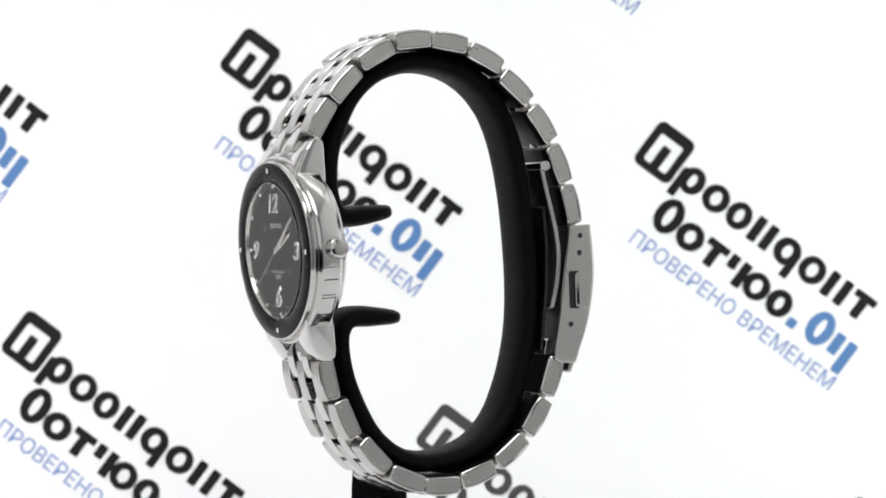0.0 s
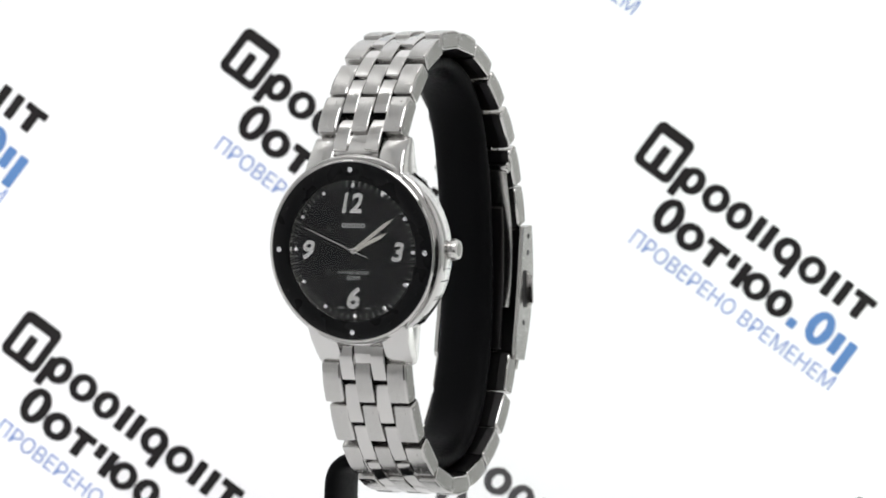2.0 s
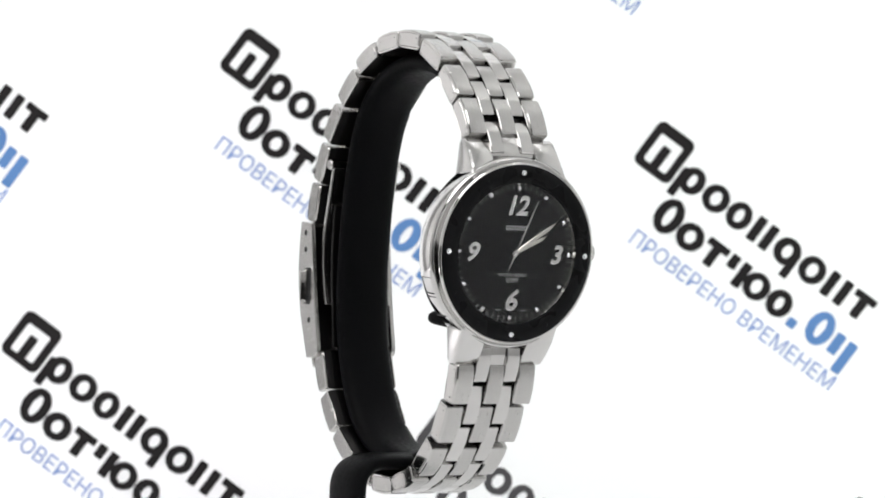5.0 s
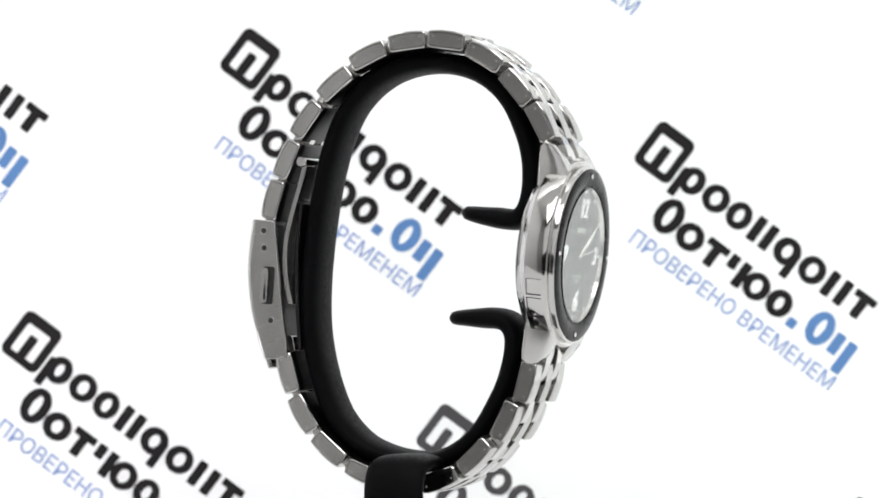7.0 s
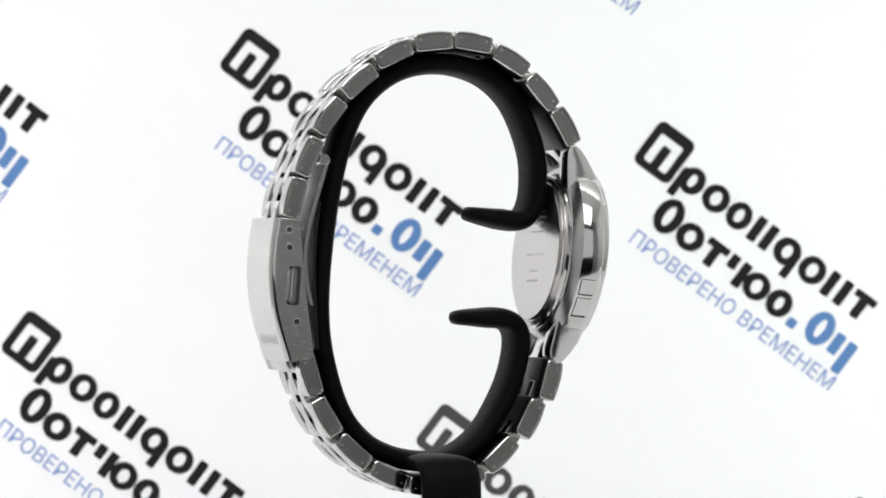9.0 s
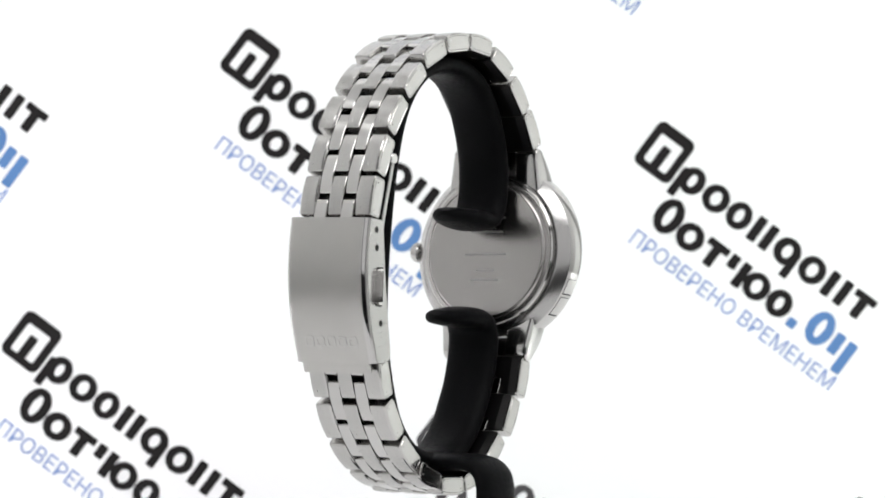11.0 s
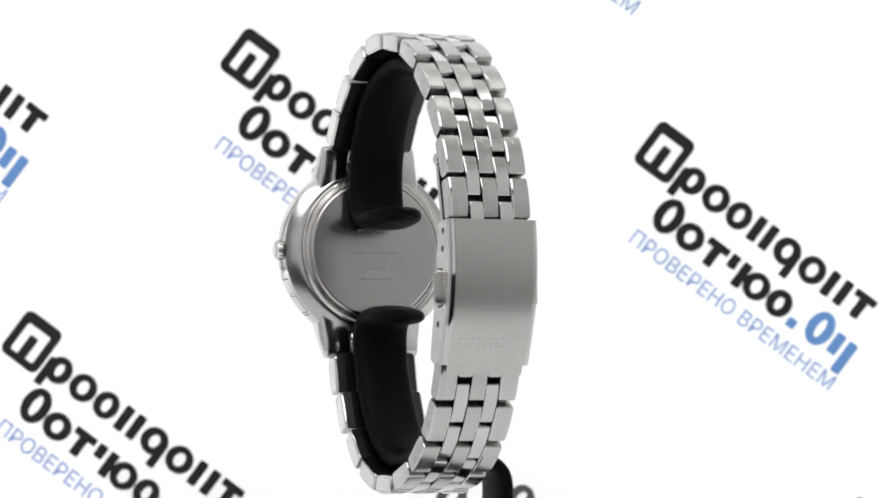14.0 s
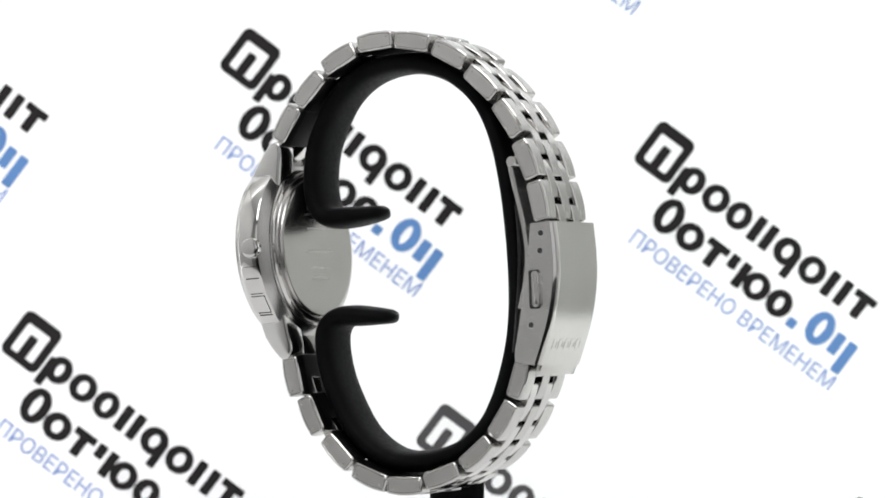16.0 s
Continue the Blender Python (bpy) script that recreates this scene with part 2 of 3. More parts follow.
def black_marks(ink):
    """A rounded frame and two rows of bold rings and bars."""
    bm = bmesh.new()
    outer, inner = rounded(0, 0, 78, 90, 13), rounded(0, -3, 48, 56, 4)
    flat([(x * U, y * U) for x, y in outer], 0.05, bm, [(x * U, y * U) for x, y in inner])
    bar_mark(bm, 0, -11, 17, 42)
    for u, v, w, h, t in ((70, -11, 46, 50, 16), (122, -11, 50, 50, 15), (173, -11, 46, 50, 15), (279, -11, 50, 50, 16), (334, -11, 50, 50, 15),
                          (74, -86, 50, 67, 17), (126, -93, 52, 50, 16), (272, -93, 50, 50, 15), (322, -93, 47, 50, 16)):
        ring_mark(bm, u, v, w, h, t)
    for u, v, w, h in ((51, -26, 15, 56), (212, -11, 17, 48), (238, -11, 17, 48), (297, -28, 15, 50), (374, -11, 17, 48), (402, -11, 17, 48),
                       (440, 6, 44, 14), (440, -17, 17, 36), (177, -76, 44, 14), (177, -99, 17, 36), (214, -82, 17, 26), (239, -93, 17, 48)):
        bar_mark(bm, u, v, w, h)
    return mesh_of("mark_print", bm, ink, 0)


def blue_marks():
    bm = bmesh.new()
    bar_mark(bm, 360, -108, 17, 17)
    ring_mark(bm, 407, -85, 48, 64, 17)
    bar_mark(bm, 446, -90, 18, 40)
    bar_mark(bm, 472, -102, 18, 62)
    return mesh_of("blue_mark", bm, BLUE_INK, 0)


def print_backdrop():
    black, greyer, blue = black_marks(BLACK_INK), black_marks(GREY_INK), blue_marks()
    slogan = lettering("slogan", "ПРОВЕРЕНО ВРЕМЕНЕМ", 29 * U, 440 * U, PALE_INK, 0.05)
    for i in range(-8, 9):
        for j in range(-9, 4):
            x, z = -49.13 + 115.96 * i - 59.77 * j, 62.54 - 24.37 * i - 79.67 * j
            if not (-330 < x < 290 and -75 < z < 600):
                continue
            m = Matrix.Translation((x * MM, 0.34988, z * MM)) @ pose(0, 0, 0, 90, 0, 0) @ pose(0, 0, 0, 0, 0, -35.9)
            # the mark at (1, 1) takes a lighter ink than the rest
            pale = (i, j) == (1, 1)
            mark = part("mark_print", greyer if pale else black, None, backdrop, m, "dark grey rounded frame and bold bars of ink" if pale else "black rounded frame and bold bars of ink")
            part("blue_mark", blue, None, mark, None, "blue ink marks")
            part("slogan", slogan, None, mark, at(263 * U, -151 * U, 0), "pale blue printed words")


print_backdrop()


# ---- display stand ----
def spline(points, steps):
    """A smooth curve through the points."""
    pts = [Vector(p) for p in points]
    pts = [2 * pts[0] - pts[1], *pts, 2 * pts[-1] - pts[-2]]
    out = []
    for a, b, c, d in zip(pts, pts[1:], pts[2:], pts[3:]):
        for k in range(steps):
            t = k / steps
            out.append(0.5 * (2 * b + (c - a) * t + (2 * a - 5 * b + 4 * c - d) * t * t + (3 * b - a - 3 * c + d) * t ** 3))
    return out + [pts[-2]]


def pillow(w, t, steps=28):
    """A flattened oval section, fuller than an ellipse."""
    out = []
    for k in range(steps):
        c, s = cos(2 * pi * k / steps), sin(2 * pi * k / steps)
        out.append((w / 2 * math.copysign(abs(c) ** 0.8, c), t / 2 * math.copysign(abs(s) ** 0.8, s)))
    return out


def strap(path, side, width, thick, taper=(), round_ends=0.0):
    """A strip with rounded edges along a path; side: the direction of its width."""
    bm = bmesh.new()
    n = len(path)
    lengths = [0.0]
    for a, b in zip(path, path[1:]):
        lengths.append(lengths[-1] + (b - a).length)
    rings = []
    for i, p in enumerate(path):
        along = (path[min(i + 1, n - 1)] - path[max(i - 1, 0)]).normalized()
        across = (side - along * side.dot(along)).normalized()
        out = along.cross(across)
        w, t = width, thick
        for end, s in ((lengths[i], taper[0] if taper else 0), (lengths[-1] - lengths[i], taper[1] if taper else 0)):
            if s and end < s:
                k = math.sqrt(max(0.0, 1 - (1 - end / s) ** 2))
                w *= 0.12 + 0.88 * k
                t *= min(1.0, 0.62 + 0.38 * end / s) * min(1.0, 0.35 + 0.65 * (end / 1.2) ** 0.5)
        ring = [p + across * a + out * b for a, b in pillow(w, t)]
        rings.append([bm.verts.new(q) for q in ring])
    for a, b in zip(rings, rings[1:]):
        for k in range(len(a)):
            j = (k + 1) % len(a)
            bm.faces.new((a[k], a[j], b[j], b[k]))
    bm.faces.new(rings[0])
    bm.faces.new(rings[-1][::-1])
    return bm


def display_stand():
    stand = tagged(new("display_stand"), "black rubber-coated C-shaped watch display stand with a side post", "display stand")
    x = 0.05
    path = spline([(x - 0.045 * y, y, z) for y, z in (
        (-7.2, 13.3), (-13.2, 12.4), (-18.2, 12.2), (-20.5, 15.5), (-20.8, 22.0), (-19.2, 28.1), (-15.9, 34.1), (-10.4, 38.3),
        (-2.7, 40.0), (5.2, 38.6), (11.4, 34.4), (15.4, 28.1), (18.1, 18.5), (19.8, 6.4), (20.3, -3.7), (19.5, -11.8),
        (17.2, -19.8), (14.2, -25.2), (9.4, -29.2), (2.5, -31.3), (-4.7, -31.0), (-11.1, -26.8), (-15.7, -19.3), (-17.7, -13.2),
        (-17.9, -8.4), (-15.6, -5.9), (-10.4, -5.6), (-5.2, -5.7))], 6)
    part("ring", strap(path, Vector((1, 0, 0)), 10.4, 3.8, (7.0, 7.0)), RUBBER, stand)
    post = spline([(x, -0.8, -31.4), (-5, -0.8, -31.4), (-10.5, -0.8, -31.4), (-13.6, -0.8, -32.2), (-15.3, -0.8, -34.6), (-15.6, -0.8, -40),
                   (-15.6, -0.8, -58), (-15.6, -0.8, -75)], 6)
    part("post", strap(post, Vector((0, 1, 0)), 11.0, 3.1), RUBBER, stand)
    return stand


STAND = display_stand()


def turntable():
    disc = tagged(new("turntable"), "round dark grey turntable disc under the watch stand", "turntable")
    part("plate", lathe([(0, -75.05), (19, -75.05), (20, -75.6), (20, -78.6), (19.4, -79.0), (0, -79.0)], 96), PLATE, disc)
    part("foot", lathe([(18, -79.0), (18, -81.0), (0, -81.0)], 64), RUBBER, disc)
    return disc


TURNTABLE = turntable()


# ---- wristwatch ----
def skew(y):
    return -0.020 * y


def rounded_link(length, thick, half, crown_up=0.25, bevel=0.22, rim=0.0):
    """A link: rounded outline along the bracelet, drawn out across it; its ends across are polished. y runs along it, z outwards."""
    out = []
    r, q = 0.42, 0.75
    for k in range(7):
        s = -1 + 2 * k / 6
        out.append((s * (length / 2 - r), thick / 2 + crown_up * (1 - s * s)))
    for cy, cz, rad, start, count in ((1, 1, r, 90, 3), (1, -1, q, 0, 4), (-1, -1, q, -90, 4), (-1, 1, r, 180, 3)):
        for k in range(count + 1):
            if (start, k) in ((90, 0), (180, count)):
                continue
            a = radians(start - 90 * k / count)
            out.append((cy * (length / 2 - rad) + rad * cos(a), cz * (thick / 2 - rad) + rad * sin(a)))
    bm = bmesh.new()
    n = len(out)
    ends = [(0.0, bevel), (bevel * 0.35, bevel * 0.3), (bevel, 0)]
    if rim:
        ends = [(0.0, bevel + rim + 0.12), (0.045, bevel + rim + 0.06), (0.0, bevel + rim)] + ends
    rings = []
    for x, inset in [(-half + d, i) for d, i in ends] + [(half - d, i) for d, i in ends[::-1]]:
        fy, fz = 1 - 2 * inset / length, 1 - 2 * inset / thick
        rings.append([bm.verts.new((x, y * fy, z * fz)) for y, z in out])
    for i, (a, b) in enumerate(zip(rings, rings[1:])):
        for k in range(n):
            face = bm.faces.new((a[k], a[(k + 1) % n], b[(k + 1) % n], b[k]))
            face.material_index = 0 if i == len(ends) - 1 else 1
    for ring in (rings[0][::-1], rings[-1]):
        bm.faces.new(ring).material_index = 1
    return bm


# Places of the link rows round the bracelet: y, z and the way they run, in degrees.
UPPER = ((-23.75, 28.75, 119.5), (-19.25, 34.8, 131.0), (-13.4, 40.2, 150.0), (-6.36, 43.1, 172.5), (0.96, 43.0, 187.0), (8.2, 40.6, 205.5),
         (14.4, 35.6, 220.5), (19.7, 29.3, 234.0), (23.3, 22.2, 245.5), (25.8, 15.0, 255.0))
LOWER = ((22.5, -15.9, 286.0), (19.5, -23.1, 301.5), (14.5, -29.1, 319.5), (7.9, -33.2, 338.5), (0.8, -35.1, 358.0), (-6.0, -33.9, 20.0),
         (-12.4, -29.7, 44.5), (-17.9, -23.4, 64.0), (-21.6, -16.6, 76.0))


def link_pose(y, z, way, x):
    """A link at y, z that runs at that angle and faces outwards."""
    a = radians(-way)
    along = Vector((0, cos(a), sin(a)))
    centre = Vector((0, y - 1.5, z - 4.0))
    outward = Vector((0, along.z, -along.y))
    if outward.dot(centre) < 0:
        outward = -outward
    across = along.cross(outward)
    if across.x < 0:
        along = -along
        across = -across
    m = Matrix((across, along, outward)).transposed().to_4x4()
    return Matrix.Translation((Vector((x, y, z)) + 0.38 * outward) * MM) @ m


def half_width(y):
    return 7.55 + 0.68 * max(0.0, min(1.0, (5 - y) / 30))


def bracelet(watch):
    outer = mesh_of("outer_link", rounded_link(7.22, 3.1, 1.0, 0.32, 0.20, 0.16), [BRUSHED, MIRROR], 20)
    centre = mesh_of("centre_link", rounded_link(7.22, 3.1, 1.0, 0.32, 0.10), [BRUSHED, MIRROR], 20)
    inner = mesh_of("inner_link", rounded_link(7.0, 2.75, 1.0, 0.32, 0.12), [POLISHED, MIRROR], 20)

    pin = mesh_of("pin", lathe([(0, 0.006), (0.15, 0.006), (0.2, -0.01)], 10), ETCH)
    # dark slab added behind each row; its colour carries the shade under the links
    shade_slab = mesh_of("link_shade", box(-1, 1, -3.75, 3.75, -1.75, -1.2, 0.2, 1), SHADE_STEEL)

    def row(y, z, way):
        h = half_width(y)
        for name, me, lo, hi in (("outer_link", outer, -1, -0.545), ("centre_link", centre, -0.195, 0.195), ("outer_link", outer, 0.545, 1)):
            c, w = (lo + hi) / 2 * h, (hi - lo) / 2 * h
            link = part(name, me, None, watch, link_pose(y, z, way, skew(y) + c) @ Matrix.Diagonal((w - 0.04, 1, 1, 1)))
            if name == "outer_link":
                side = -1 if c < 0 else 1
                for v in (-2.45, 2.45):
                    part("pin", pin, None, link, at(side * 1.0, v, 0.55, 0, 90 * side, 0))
        part("link_shade", shade_slab, None, watch, link_pose(y, z, way, skew(y)) @ Matrix.Diagonal((h * 0.95, 1, 1, 1)))

    def inners(y, z, way, k=1.0):
        h = half_width(y)
        for c in (-0.37, 0.37):
            part("inner_link", inner, None, watch, link_pose(y, z, way, skew(y) + c * h) @ Matrix.Diagonal((0.165 * h, k, 1, 1)))

    for chain in (UPPER, LOWER):
        for y, z, way in chain:
            row(y, z, way)
        for (y0, z0, w0), (y1, z1, w1) in zip(chain, chain[1:]):
            w1 = w1 + 360 if w1 - w0 < -180 else w1
            out = Vector(((y0 + y1) / 2 + 0.5, (z0 + z1) / 2 - 4)).normalized()
            bend = abs(radians(w1 - w0)) * 0.9
            inners((y0 + y1) / 2 + out.x * bend, (z0 + z1) / 2 + out.y * bend, (w0 + w1) / 2, 1 + 0.3 * bend)
    inners(27.0, 11.4, 261, 0.9)
    inners(23.8, -12.4, 281, 0.9)
    # the end pieces between the lugs
    for (y, z, way), (cy, cz) in ((UPPER[0], (-25.4, 25.1)), (LOWER[-1], (-22.6, -13.2))):
        h = half_width(y)
        inners(cy, cz, way, 0.9)
        a = radians(-way)
        u, n = Vector((cos(a), sin(a))), Vector((sin(a), -cos(a)))
        if n.dot(Vector((y - 1.5, z - 4.0))) < 0:
            u, n = -u, -n
        if u.y * z < 0:
            u = -u
        outline = [Vector((cy, cz)) + u * p + n * q for p, q in ((1.1, 1.55), (-1.6, 1.6), (-3.4, 1.3), (-4.2, 0.4), (-4.2, -1.0), (1.1, -1.0))]
        part("end_link", slab([tuple(v) for v in outline], skew(y) - 0.53 * h, skew(y) + 0.53 * h, 0.25), POLISHED, watch)


CASE = at(0.76, -29.95, 5.75, 95.44, 0, 0.4) @ pose(0, 0, 0, 0, 0, -0.9)


def spot(angle, radius, z, turn=True):
    """A place on the dial, its angle clockwise from twelve."""
    a = radians(angle)
    return at(radius * sin(a), radius * cos(a), z, 0, 0, -angle if turn else 0)


def flared(bm, root, tip, wide, narrow):
    """Spreads a lug sideways towards the case in a hollow curve and draws it in towards its tip."""
    for v in bm.verts:
        f = min(1.0, max(0.0, (v.co.z - root) / (tip - root)))
        v.co.x = 0.75 + (v.co.x - 0.75) * (narrow + (wide - narrow) * (1 - f) ** 2)
    return bm


def case_parts(watch):
    case = part("case", lathe([(14.2, -1.3), (16.2, -1.3), (16.4, -1.5), (16.55, -1.75), (16.6, -2.1), (16.6, -5.2), (16.45, -5.45)], 128, None, 1.012), POLISHED, watch, CASE)
    part("case_underside", lathe([(16.45, -5.45), (14.8, -6.85), (14.3, -7.05), (12.0, -7.05)], 128, None, 1.012), SATIN, watch, CASE)
    back = part("case_back", lathe([(14.0, -6.9), (13.7, -7.6), (13.5, -7.9), (12.9, -8.1), (12.75, -8.0), (12.6, -8.3), (12.3, -8.5), (12.1, -8.5), (0, -8.5)], 96),
                FINE, watch, CASE, "brushed steel case back with faint engraving")
    part("back_ring", lathe([(14.06, -6.95), (14.0, -7.55), (13.8, -7.75), (13.55, -7.7)], 96), POLISHED, watch, CASE, "polished ring round the case back")
    for k, (w, v) in enumerate(((6.0, 7.2), (8.0, 6.2), (5.0, 5.2), (7.0, 3.6), (9.0, -0.6), (4.0, -3.6), (6.0, -5.4))):
        part("engraving", box(-w / 2, w / 2, v - 0.16, v + 0.16, -8.515, -8.45), ETCH, back)
    bezel = part("bezel", lathe([(12.2, -0.35), (12.35, -0.12), (12.6, -0.02), (14.0, 0.0), (15.0, -0.12), (15.4, -0.32)], 128), BEZEL, watch, CASE,
                 "black coated bezel ring")
    part("bezel_rim", lathe([(15.38, -0.5), (15.38, -0.28), (15.55, -0.26), (15.75, -0.45), (15.8, -0.8), (15.8, -1.5), (14.0, -1.5)], 128), POLISHED, watch, CASE)
    stone = lathe([(0.0, 0.2), (0.16, 0.19), (0.36, 0.12), (0.54, -0.04), (0.54, -0.15)], 8)
    stone = mesh_of("stone", stone, STONE, 0)
    for k in range(4):
        seat = part("stone_seat", lathe([(0.5, 0.0), (0.54, 0.06), (0.64, 0.06), (0.74, -0.05)], 24), BEZEL, bezel, spot(90 * k, 14.05, 0.0))
        part("stone", stone, None, bezel, spot(90 * k, 14.05, 0.02))
    stud = mesh_of("stud", lathe([(0.0, -0.12), (0.16, -0.1), (0.24, 0.03), (0.3, -0.03)], 16), BEZEL)
    for k in range(12):
        if k % 3:
            part("stud", stud, None, bezel, spot(30 * k, 14.05, -0.01))
    part("crystal", lathe([(0, 0.0), (11.6, 0.0), (11.8, -0.002), (12.05, -0.1), (12.15, -0.2), (12.15, -0.35), (12.0, -0.45), (11.8, -0.45), (0, -0.45)], 96), GLASS, watch, CASE,
         "clear mineral glass crystal").visible_shadow = False
    part("chapter_ring", lathe([(12.3, -0.3), (12.2, -0.5), (11.95, -1.19)], 96), POINTER, watch, CASE)
    # the crown
    crown = part("crown", lathe([(0.0, 1.95), (1.0, 1.95), (1.25, 1.93), (1.6, 1.78), (1.75, 1.45), (1.75, 0.5), (1.55, 0.25), (1.0, 0.2), (1.0, -0.6)], 40), POLISHED, watch,
                 CASE @ at(16.45, 0.3, -4.7, 0, 90, 0), "small polished crown")
    ridge = mesh_of("ridge", box(1.65, 1.85, -0.1, 0.1, 0.55, 1.5, 0.05, 1), POLISHED)
    for k in range(16):
        part("ridge", ridge, None, crown, pose(0, 0, 0, 0, 0, 22.5 * k))
    groove = mesh_of("groove", box(16.55, 16.82, -0.10, 0.10, -5.0, -2.3), SHADE_STEEL, 0)
    fine = mesh_of("groove", box(16.55, 16.817, -0.05, 0.05, -4.9, -2.3), SHADE_STEEL, 0)
    for angle, me in ((-10, fine), (-17.5, groove), (-27.6, fine), (-29.4, fine), (-42, fine), (-44, fine), (197, fine), (207, groove), (209.4, fine), (223, groove)):
        part("groove", me, None, case, pose(0, 0, 0, 0, 0, angle))
    for a0, a1 in ((197, 207), (209.4, 223), (-29.4, -42)):
        bm = bmesh.new()
        steps = 8
        rows = []
        for k in range(steps + 1):
            a = radians(a0 + (a1 - a0) * k / steps)
            rows.append([bm.verts.new((1.012 * r * cos(a), r * sin(a), z)) for r, z in ((16.55, -5.05), (16.62, -5.05), (16.62, -4.88), (16.55, -4.88))])
        for p, q in zip(rows, rows[1:]):
            for k in range(4):
                bm.faces.new((p[k], p[(k + 1) % 4], q[(k + 1) % 4], q[k]))
        part("groove", bm, SHADE_STEEL, case)
    # the lugs
    for a in (-1, 1):
        x0, x1 = (0.75 - 9.3, 0.75 - 4.3) if a < 0 else (0.75 + 4.4, 0.75 + 9.6)
        part("lug", flared(slab([(-30.3, 16.5), (-30.1, 19.0), (-29.4, 20.8), (-28.0, 23.4), (-26.6, 25.3), (-25.4, 25.8), (-24.5, 25.0), (-24.3, 23.5),
                          (-24.2, 17.0)], x0, x1, 0.6, 3), 17.0, 25.8, 1.07, 0.97), LUG, watch, None, "", 18)
        part("lug", flared(slab([(-28.0, -5.0), (-27.6, -7.6), (-26.9, -9.8), (-25.4, -11.9), (-23.7, -13.6), (-22.4, -13.7), (-21.5, -12.6),
                          (-21.5, -11.0), (-22.6, -5.0)], x0, x1, 0.6, 3), -6.0, -13.7, 1.07, 0.97), LUG, watch, None, "", 18)
    return case


def star(r):
    return [((r if k % 2 == 0 else 0.42 * r) * sin(pi * k / 5), (r if k % 2 == 0 else 0.42 * r) * cos(pi * k / 5)) for k in range(10)]


def dial_parts(watch):
    dial = part("dial", lathe([(0, -1.2), (11.9, -1.2), (12.1, -1.2), (12.1, -1.9), (0, -1.9)], 96), DIAL, watch, CASE, "glossy black dial with silver numerals")
    z = -1.195
    for words, w, h, angle, r in (("12", 4.3, 3.6, 0, 8.3), ("3", 2.6, 3.5, 90, 8.6), ("6", 2.8, 4.0, 180, 8.1), ("9", 2.6, 3.5, 270, 8.55)):
        a = radians(angle)
        part("numeral", lettering("numeral", words, h, w, SILVER, 0.14, 0.25, 0.045), None, dial, at(r * sin(a), r * cos(a), z), "raised silver numeral")
    part("dial_words", lettering("dial_words", "WATER RESIST", 0.55, 6.0, INK, 0.01), None, dial, at(-0.1, -3.8, z + 0.01))
    part("dial_words", lettering("dial_words", "50M", 0.8, 2.4, INK, 0.01), None, dial, at(-0.15, -4.7, z + 0.01))
    plate = bmesh.new()
    for k in range(5):
        flat(rounded(-1.8 + 0.9 * k, 0, 0.72, 0.78, 0.15, 3), 0.02, plate, rounded(-1.8 + 0.9 * k, 0, 0.34, 0.36, 0.05, 3))
    part("maker_mark", plate, INK, dial, at(0, 4.35, z + 0.01), "small silver maker's mark", 0)
    for a in (-1, 1):
        part("fine_print", flat(rounded(2.6 * a, 0, 1.2, 0.16, 0.05, 3), 0.01), TICKS, dial, at(0, -9.9, z + 0.01), "", 0)
    tick = mesh_of("tick", box(-0.05, 0.05, -0.32, 0.32, 0, 0.03), TICKS, 0)
    for k in range(60):
        if k % 5:
            part("tick", tick, None, dial, spot(6 * k, 11.35, z))
    gem = mesh_of("marker_stone", lathe([(0.0, 0.3), (0.12, 0.29), (0.28, 0.2), (0.42, 0.03), (0.42, 0.0)], 8), STONE, 0)
    for k in range(12):
        part("marker_stone", gem, None, dial, spot(30 * k, 11.25, z))
    shape = mesh_of("dial_star", flat(star(0.95), 0.008), PATTERN, 0)
    for angle, r in ((52, 7.0), (128, 6.3), (232, 6.3), (308, 6.0), (28, 4.6), (338, 4.4)):
        part("dial_star", shape, None, dial, spot(angle, r, z + 0.004))
    return dial


def tapered(length, tail, wide, tip, thick):
    bm = flat([(-wide * 0.55, -tail), (wide * 0.55, -tail), (wide, 0), (wide * 0.9, length * 0.82), (tip, length), (-tip, length), (-wide * 0.9, length * 0.82), (-wide, 0)], thick)
    bmesh.ops.bevel(bm, geom=[e for e in bm.edges if all(v.co.z > 0.9 * thick for v in e.verts)], offset=min(0.45 * wide, 0.8 * thick), segments=1, affect="EDGES")
    return bm


def hand_parts(watch):
    hour = part("hour_hand", tapered(7.0, 0.6, 0.40, 0.06, 0.16), POINTER, watch, CASE @ spot(64.0, 0, -1.06), "", 0)
    minute = part("minute_hand", tapered(9.6, 0.6, 0.36, 0.06, 0.16), POINTER, watch, CASE @ spot(54.3, 0, -0.92), "", 0)
    second = part("second_hand", tapered(10.0, 3.2, 0.09, 0.05, 0.06), SILVER, watch, CASE @ spot(330, 0, -0.78), "", 0)
    part("boss", lathe([(0, 0.14), (0.45, 0.1), (0.58, 0.0), (0.58, -0.4)], 24), POLISHED, watch, CASE @ at(0, 0, -0.78))
    return hour, minute, second


def arc_points(points, steps):
    return [(p.y, p.z) for p in spline([(0, y, z) for y, z in points], steps)]


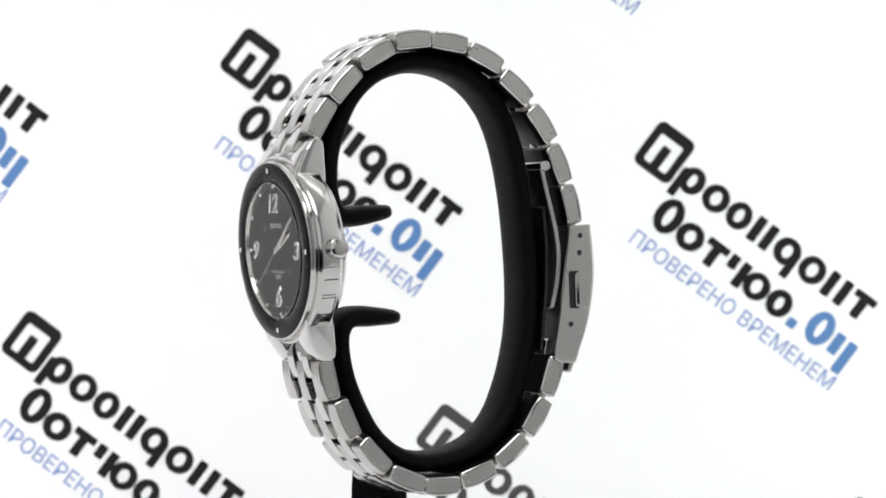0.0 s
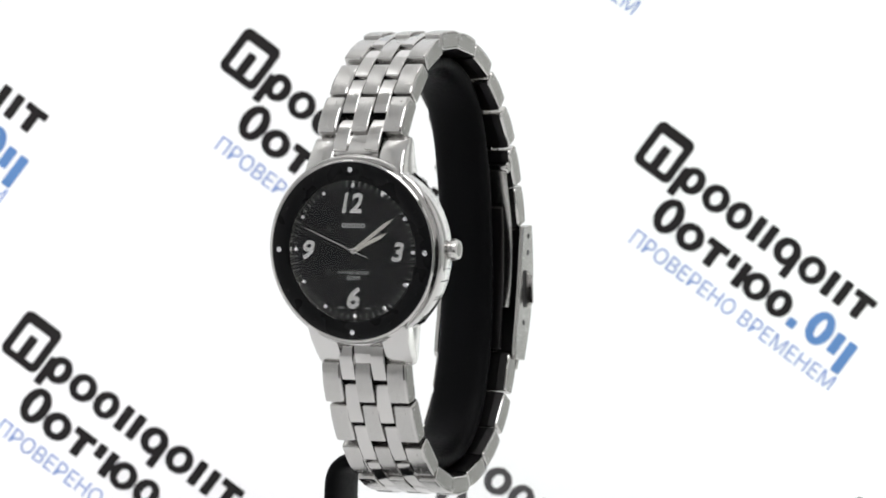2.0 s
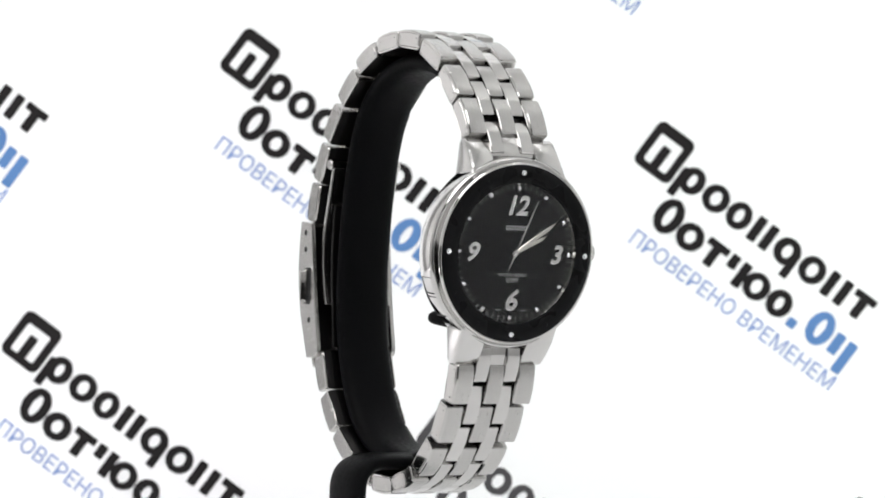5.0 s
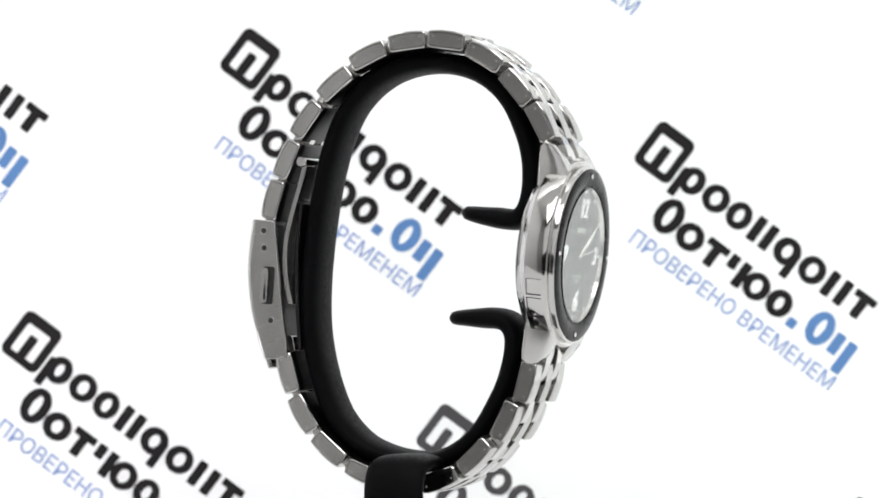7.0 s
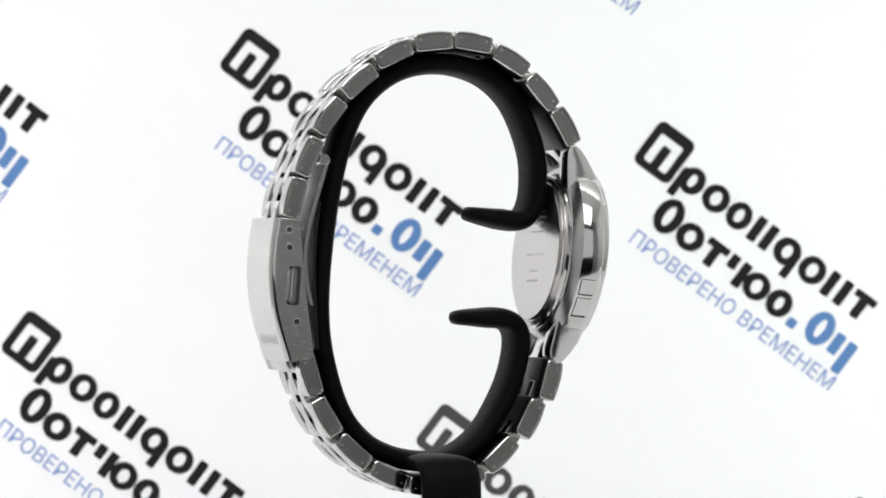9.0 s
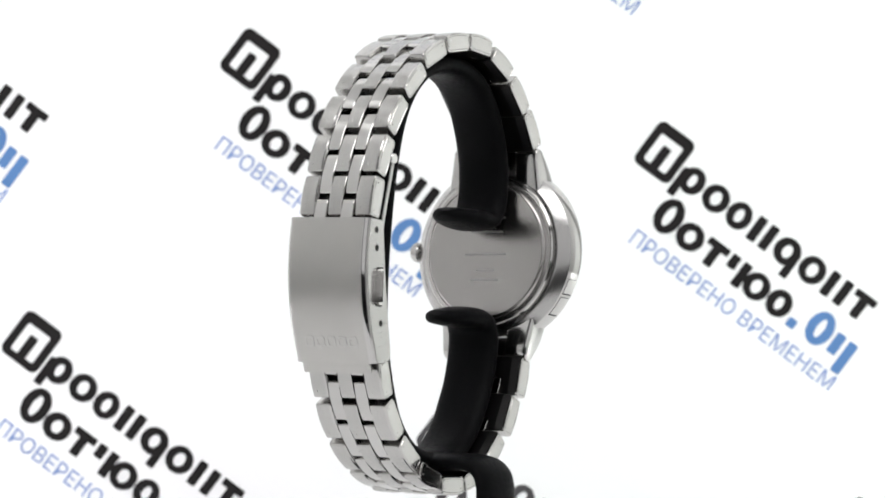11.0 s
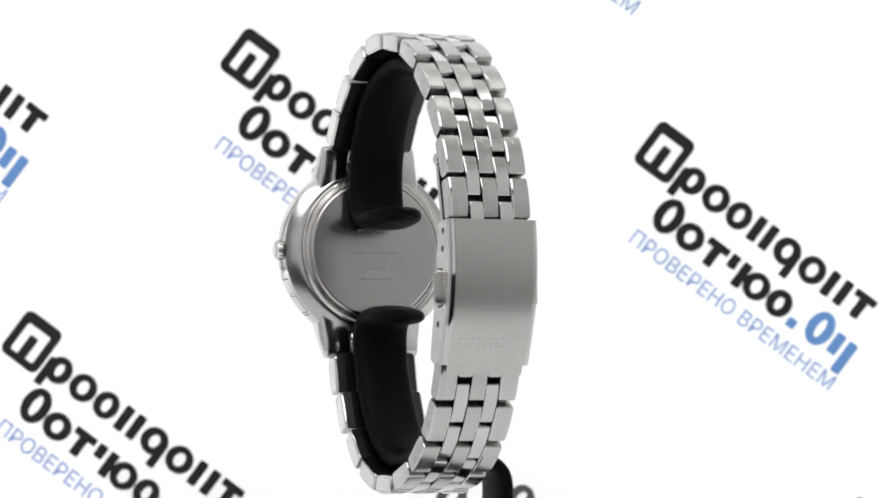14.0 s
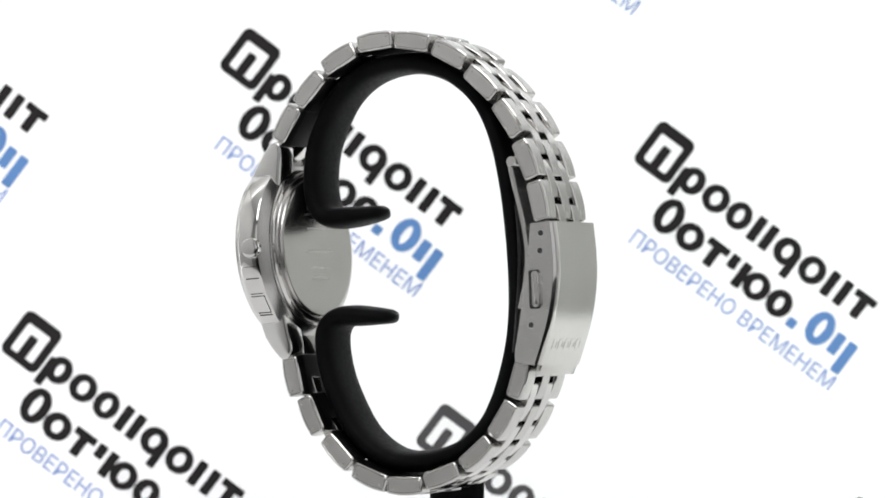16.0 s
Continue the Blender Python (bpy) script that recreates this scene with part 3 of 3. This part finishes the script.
def folded_sheet(line, x0, x1, thick, r):
    """A sheet along a line of (y, z), its two long edges folded down round a radius; hollow side to -y."""
    half, mid = (x1 - x0) / 2, (x0 + x1) / 2
    side = [(half, -thick), (half, -r - 0.06), (half, -r)]
    side += [(half - r + r * sin(radians(a)), -r + r * cos(radians(a))) for a in (75, 60, 45, 30, 15)]
    side += [(half - r, 0.0), (half - r - 0.06, 0.0)]
    section = side + [(-x, d) for x, d in side[::-1]] + [(-half + 0.9, -thick), (half - 0.9, -thick)]
    bm = bmesh.new()
    rings = []
    for i, (y, z) in enumerate(line):
        (ya, za), (yb, zb) = line[max(i - 1, 0)], line[min(i + 1, len(line) - 1)]
        size = math.hypot(yb - ya, zb - za)
        ny, nz = -(zb - za) / size, (yb - ya) / size
        if ny < 0:
            ny, nz = -ny, -nz
        rings.append([bm.verts.new((mid + x, y + ny * d, z + nz * d)) for x, d in section])
    n = len(section)
    for p, q in zip(rings, rings[1:]):
        for k in range(n):
            edge = k < len(side) - 2 or len(side) < k < 2 * len(side) - 1
            bm.faces.new((p[k], p[(k + 1) % n], q[(k + 1) % n], q[k])).material_index = 1 if edge else 0
    bm.faces.new(rings[0])
    bm.faces.new(rings[-1][::-1])
    return bm


def clasp_parts(watch):
    xc, half = -0.35, 8.3
    face = arc_points(((30.0, 11.6), (30.7, 6.4), (30.85, 1.0), (29.9, -5.8), (27.5, -13.6)), 10)
    clasp = part("clasp_cover", folded_sheet(face, xc - half - 0.13, xc + half + 0.13, 1.4, 1.1), [CLASP, POLISHED], watch, None, "brushed steel folding clasp cover", 40)
    part("clasp_lip", slab([(27.75, -12.6), (27.35, -13.9), (26.8, -15.4), (26.0, -15.1), (26.8, -12.5)], xc - 7.0, xc + 7.0, 0.18), CLASP, clasp)
    wall = face + arc_points(((24.3, -13.5), (23.0, -12.9), (22.8, -11.2), (23.6, -6.0), (24.4, 0.2), (25.0, 6.2), (25.4, 11.2)), 5)
    wall = [(y - 0.85, z) if i < len(face) else (y, z) for i, (y, z) in enumerate(wall)]
    for a in (-1, 1):
        x0 = xc + a * (half + 0.15)
        side = part("clasp_side", slab(wall, x0 - a * 0.9, x0, 0.12, 1), BRUSHED, clasp, None, "", 18)
        for y, z in ((27.5, 9.5), (27.4, 6.4), (25.9, -6.6)):
            part("hole", lathe([(0.50, -0.02), (0.58, 0.04), (0.66, 0.0), (0.66, -0.02)], 20), ETCH, side, at(x0, y, z, 0, 90 * a, 0))
            part("hole_shade", lathe([(0, 0.01), (0.5, 0.01), (0.5, -0.2)], 20), DARK, side, at(x0, y, z, 0, 90 * a, 0))
        push = flat(rounded(0, 0, 1.3, 6.3, 0.6), 1.3)
        bmesh.ops.bevel(push, geom=[e for e in push.edges if all(v.co.z > 1.2 for v in e.verts)], offset=0.5, segments=2, affect="EDGES")
        part("pusher", push, POLISHED, side, Matrix.Translation(Vector((x0, 26.95, -0.3)) * MM) @ pose(0, 0, 0, 3, 0, 0) @ pose(0, 0, 0, 90, 0, 90 * a))
        part("slot_shade", flat(rounded(-0.25 * a, 0, 2.2, 6.8, 0.4), 0.02), DARK, side, Matrix.Translation(Vector((x0, 26.75, -0.3)) * MM) @ pose(0, 0, 0, 3, 0, 0) @ pose(0, 0, 0, 90, 0, 90 * a), "", 0)
    near = sorted(face, key=lambda p: abs(p[1] + 9.9))[:4]
    top, low = max(near, key=lambda p: p[1]), min(near, key=lambda p: p[1])
    lean = math.degrees(math.atan2(top[0] - low[0], top[1] - low[1]))
    rest = low[0] + (top[0] - low[0]) * (-9.9 - low[1]) / (top[1] - low[1]) - 0.01
    marks = bmesh.new()
    for k in range(5):
        flat(rounded(-4.6 + 2.3 * k, 0, 1.95, 2.0, 0.4, 4), 0.06, marks, rounded(-4.6 + 2.3 * k, 0, 1.1, 1.15, 0.25, 4))
    part("embossed_mark", marks, BRUSHED, clasp, Matrix.Translation(Vector((xc, rest, -9.9)) * MM) @ pose(0, 0, 0, -90 - lean, 0, 0) @ pose(0, 0, 0, 0, 0, 180), "embossed maker's mark", 0)
    blade = arc_points(((20.9, 21.4), (21.8, 17.9), (23.4, 12.3), (24.5, 6.6), (24.3, 1.0), (23.3, -3.8)), 5)
    part("fold_arm", slab(blade + [(y - 0.95, z) for y, z in blade][::-1], xc - 6.9, xc + 6.9, 0.15, 1), SATIN, clasp, None, "curved steel folding arm")
    # inner blade and added fill; their dark tone stands in for the clasp's shade
    under = arc_points(((21.6, 14.5), (22.3, 8.0), (22.4, 1.0), (22.0, -6.0), (21.6, -11.5)), 5)
    part("under_arm", slab(under + [(y - 0.6, z) for y, z in under][::-1], xc - 6.0, xc + 6.0, 0.12, 1), SHADE_STEEL, clasp)
    fill = [(y - 1.6, z) for y, z in face if -12.6 < z < 10.6]
    part("fold_fill", slab(fill + [(y - 2.6, z) for y, z in fill][::-1], xc - 7.3, xc + 7.3), SHADE_STEEL, clasp)
    part("hinge", lathe([(0, -7.4), (0.85, -7.4), (1.0, -7.2), (1.0, 7.2), (0.85, 7.4), (0, 7.4)], 24), POLISHED, clasp, at(-0.4, 20.9, 22.0, 0, 90, 0))
    return clasp


WATCH = tagged(new("wristwatch"), "steel bracelet wristwatch with round black dial on a black stand", "wristwatch")
bracelet(WATCH)
case_parts(WATCH)
dial_parts(WATCH)
HOUR, MINUTE, SECOND = hand_parts(WATCH)
clasp_parts(WATCH)


# ---- what moves ----
def motions():
    # the turntable: nearly steady, with small departures in degrees
    drift = {0.0: -0.18, 0.5: 0.24, 1.0: -0.04, 1.5: -0.55, 2.0: -0.37, 2.5: 0.57, 3.0: 0.82, 3.5: 0.33, 4.0: -0.28, 6.5: -0.06, 8.5: 0.35, 9.0: -0.19,
             11.5: -0.23, 12.5: 0.04, 13.0: 0.68, 13.5: 0.2, 14.0: -0.26, 14.5: -0.69, 15.0: -0.14, 15.5: 0.48, 16.0: 0.14}
    turns = [(0.5 * k, pose(0, 0, 0, 0, 0, 19.07885 * (0.5 * k - 3.3506) + drift.get(0.5 * k, 0.0))) for k in range(33)]
    walk(STAND, turns)
    walk(TURNTABLE, turns)
    walk(WATCH, turns)
    walk(SECOND, [(t, CASE @ spot(232.5 + 30.0 * t, 0, -0.78)) for t in range(17)])
    walk(MINUTE, [(t, CASE @ spot(52.7 + 0.5 * t, 0, -0.92)) for t in range(0, 17, 4)])


motions()
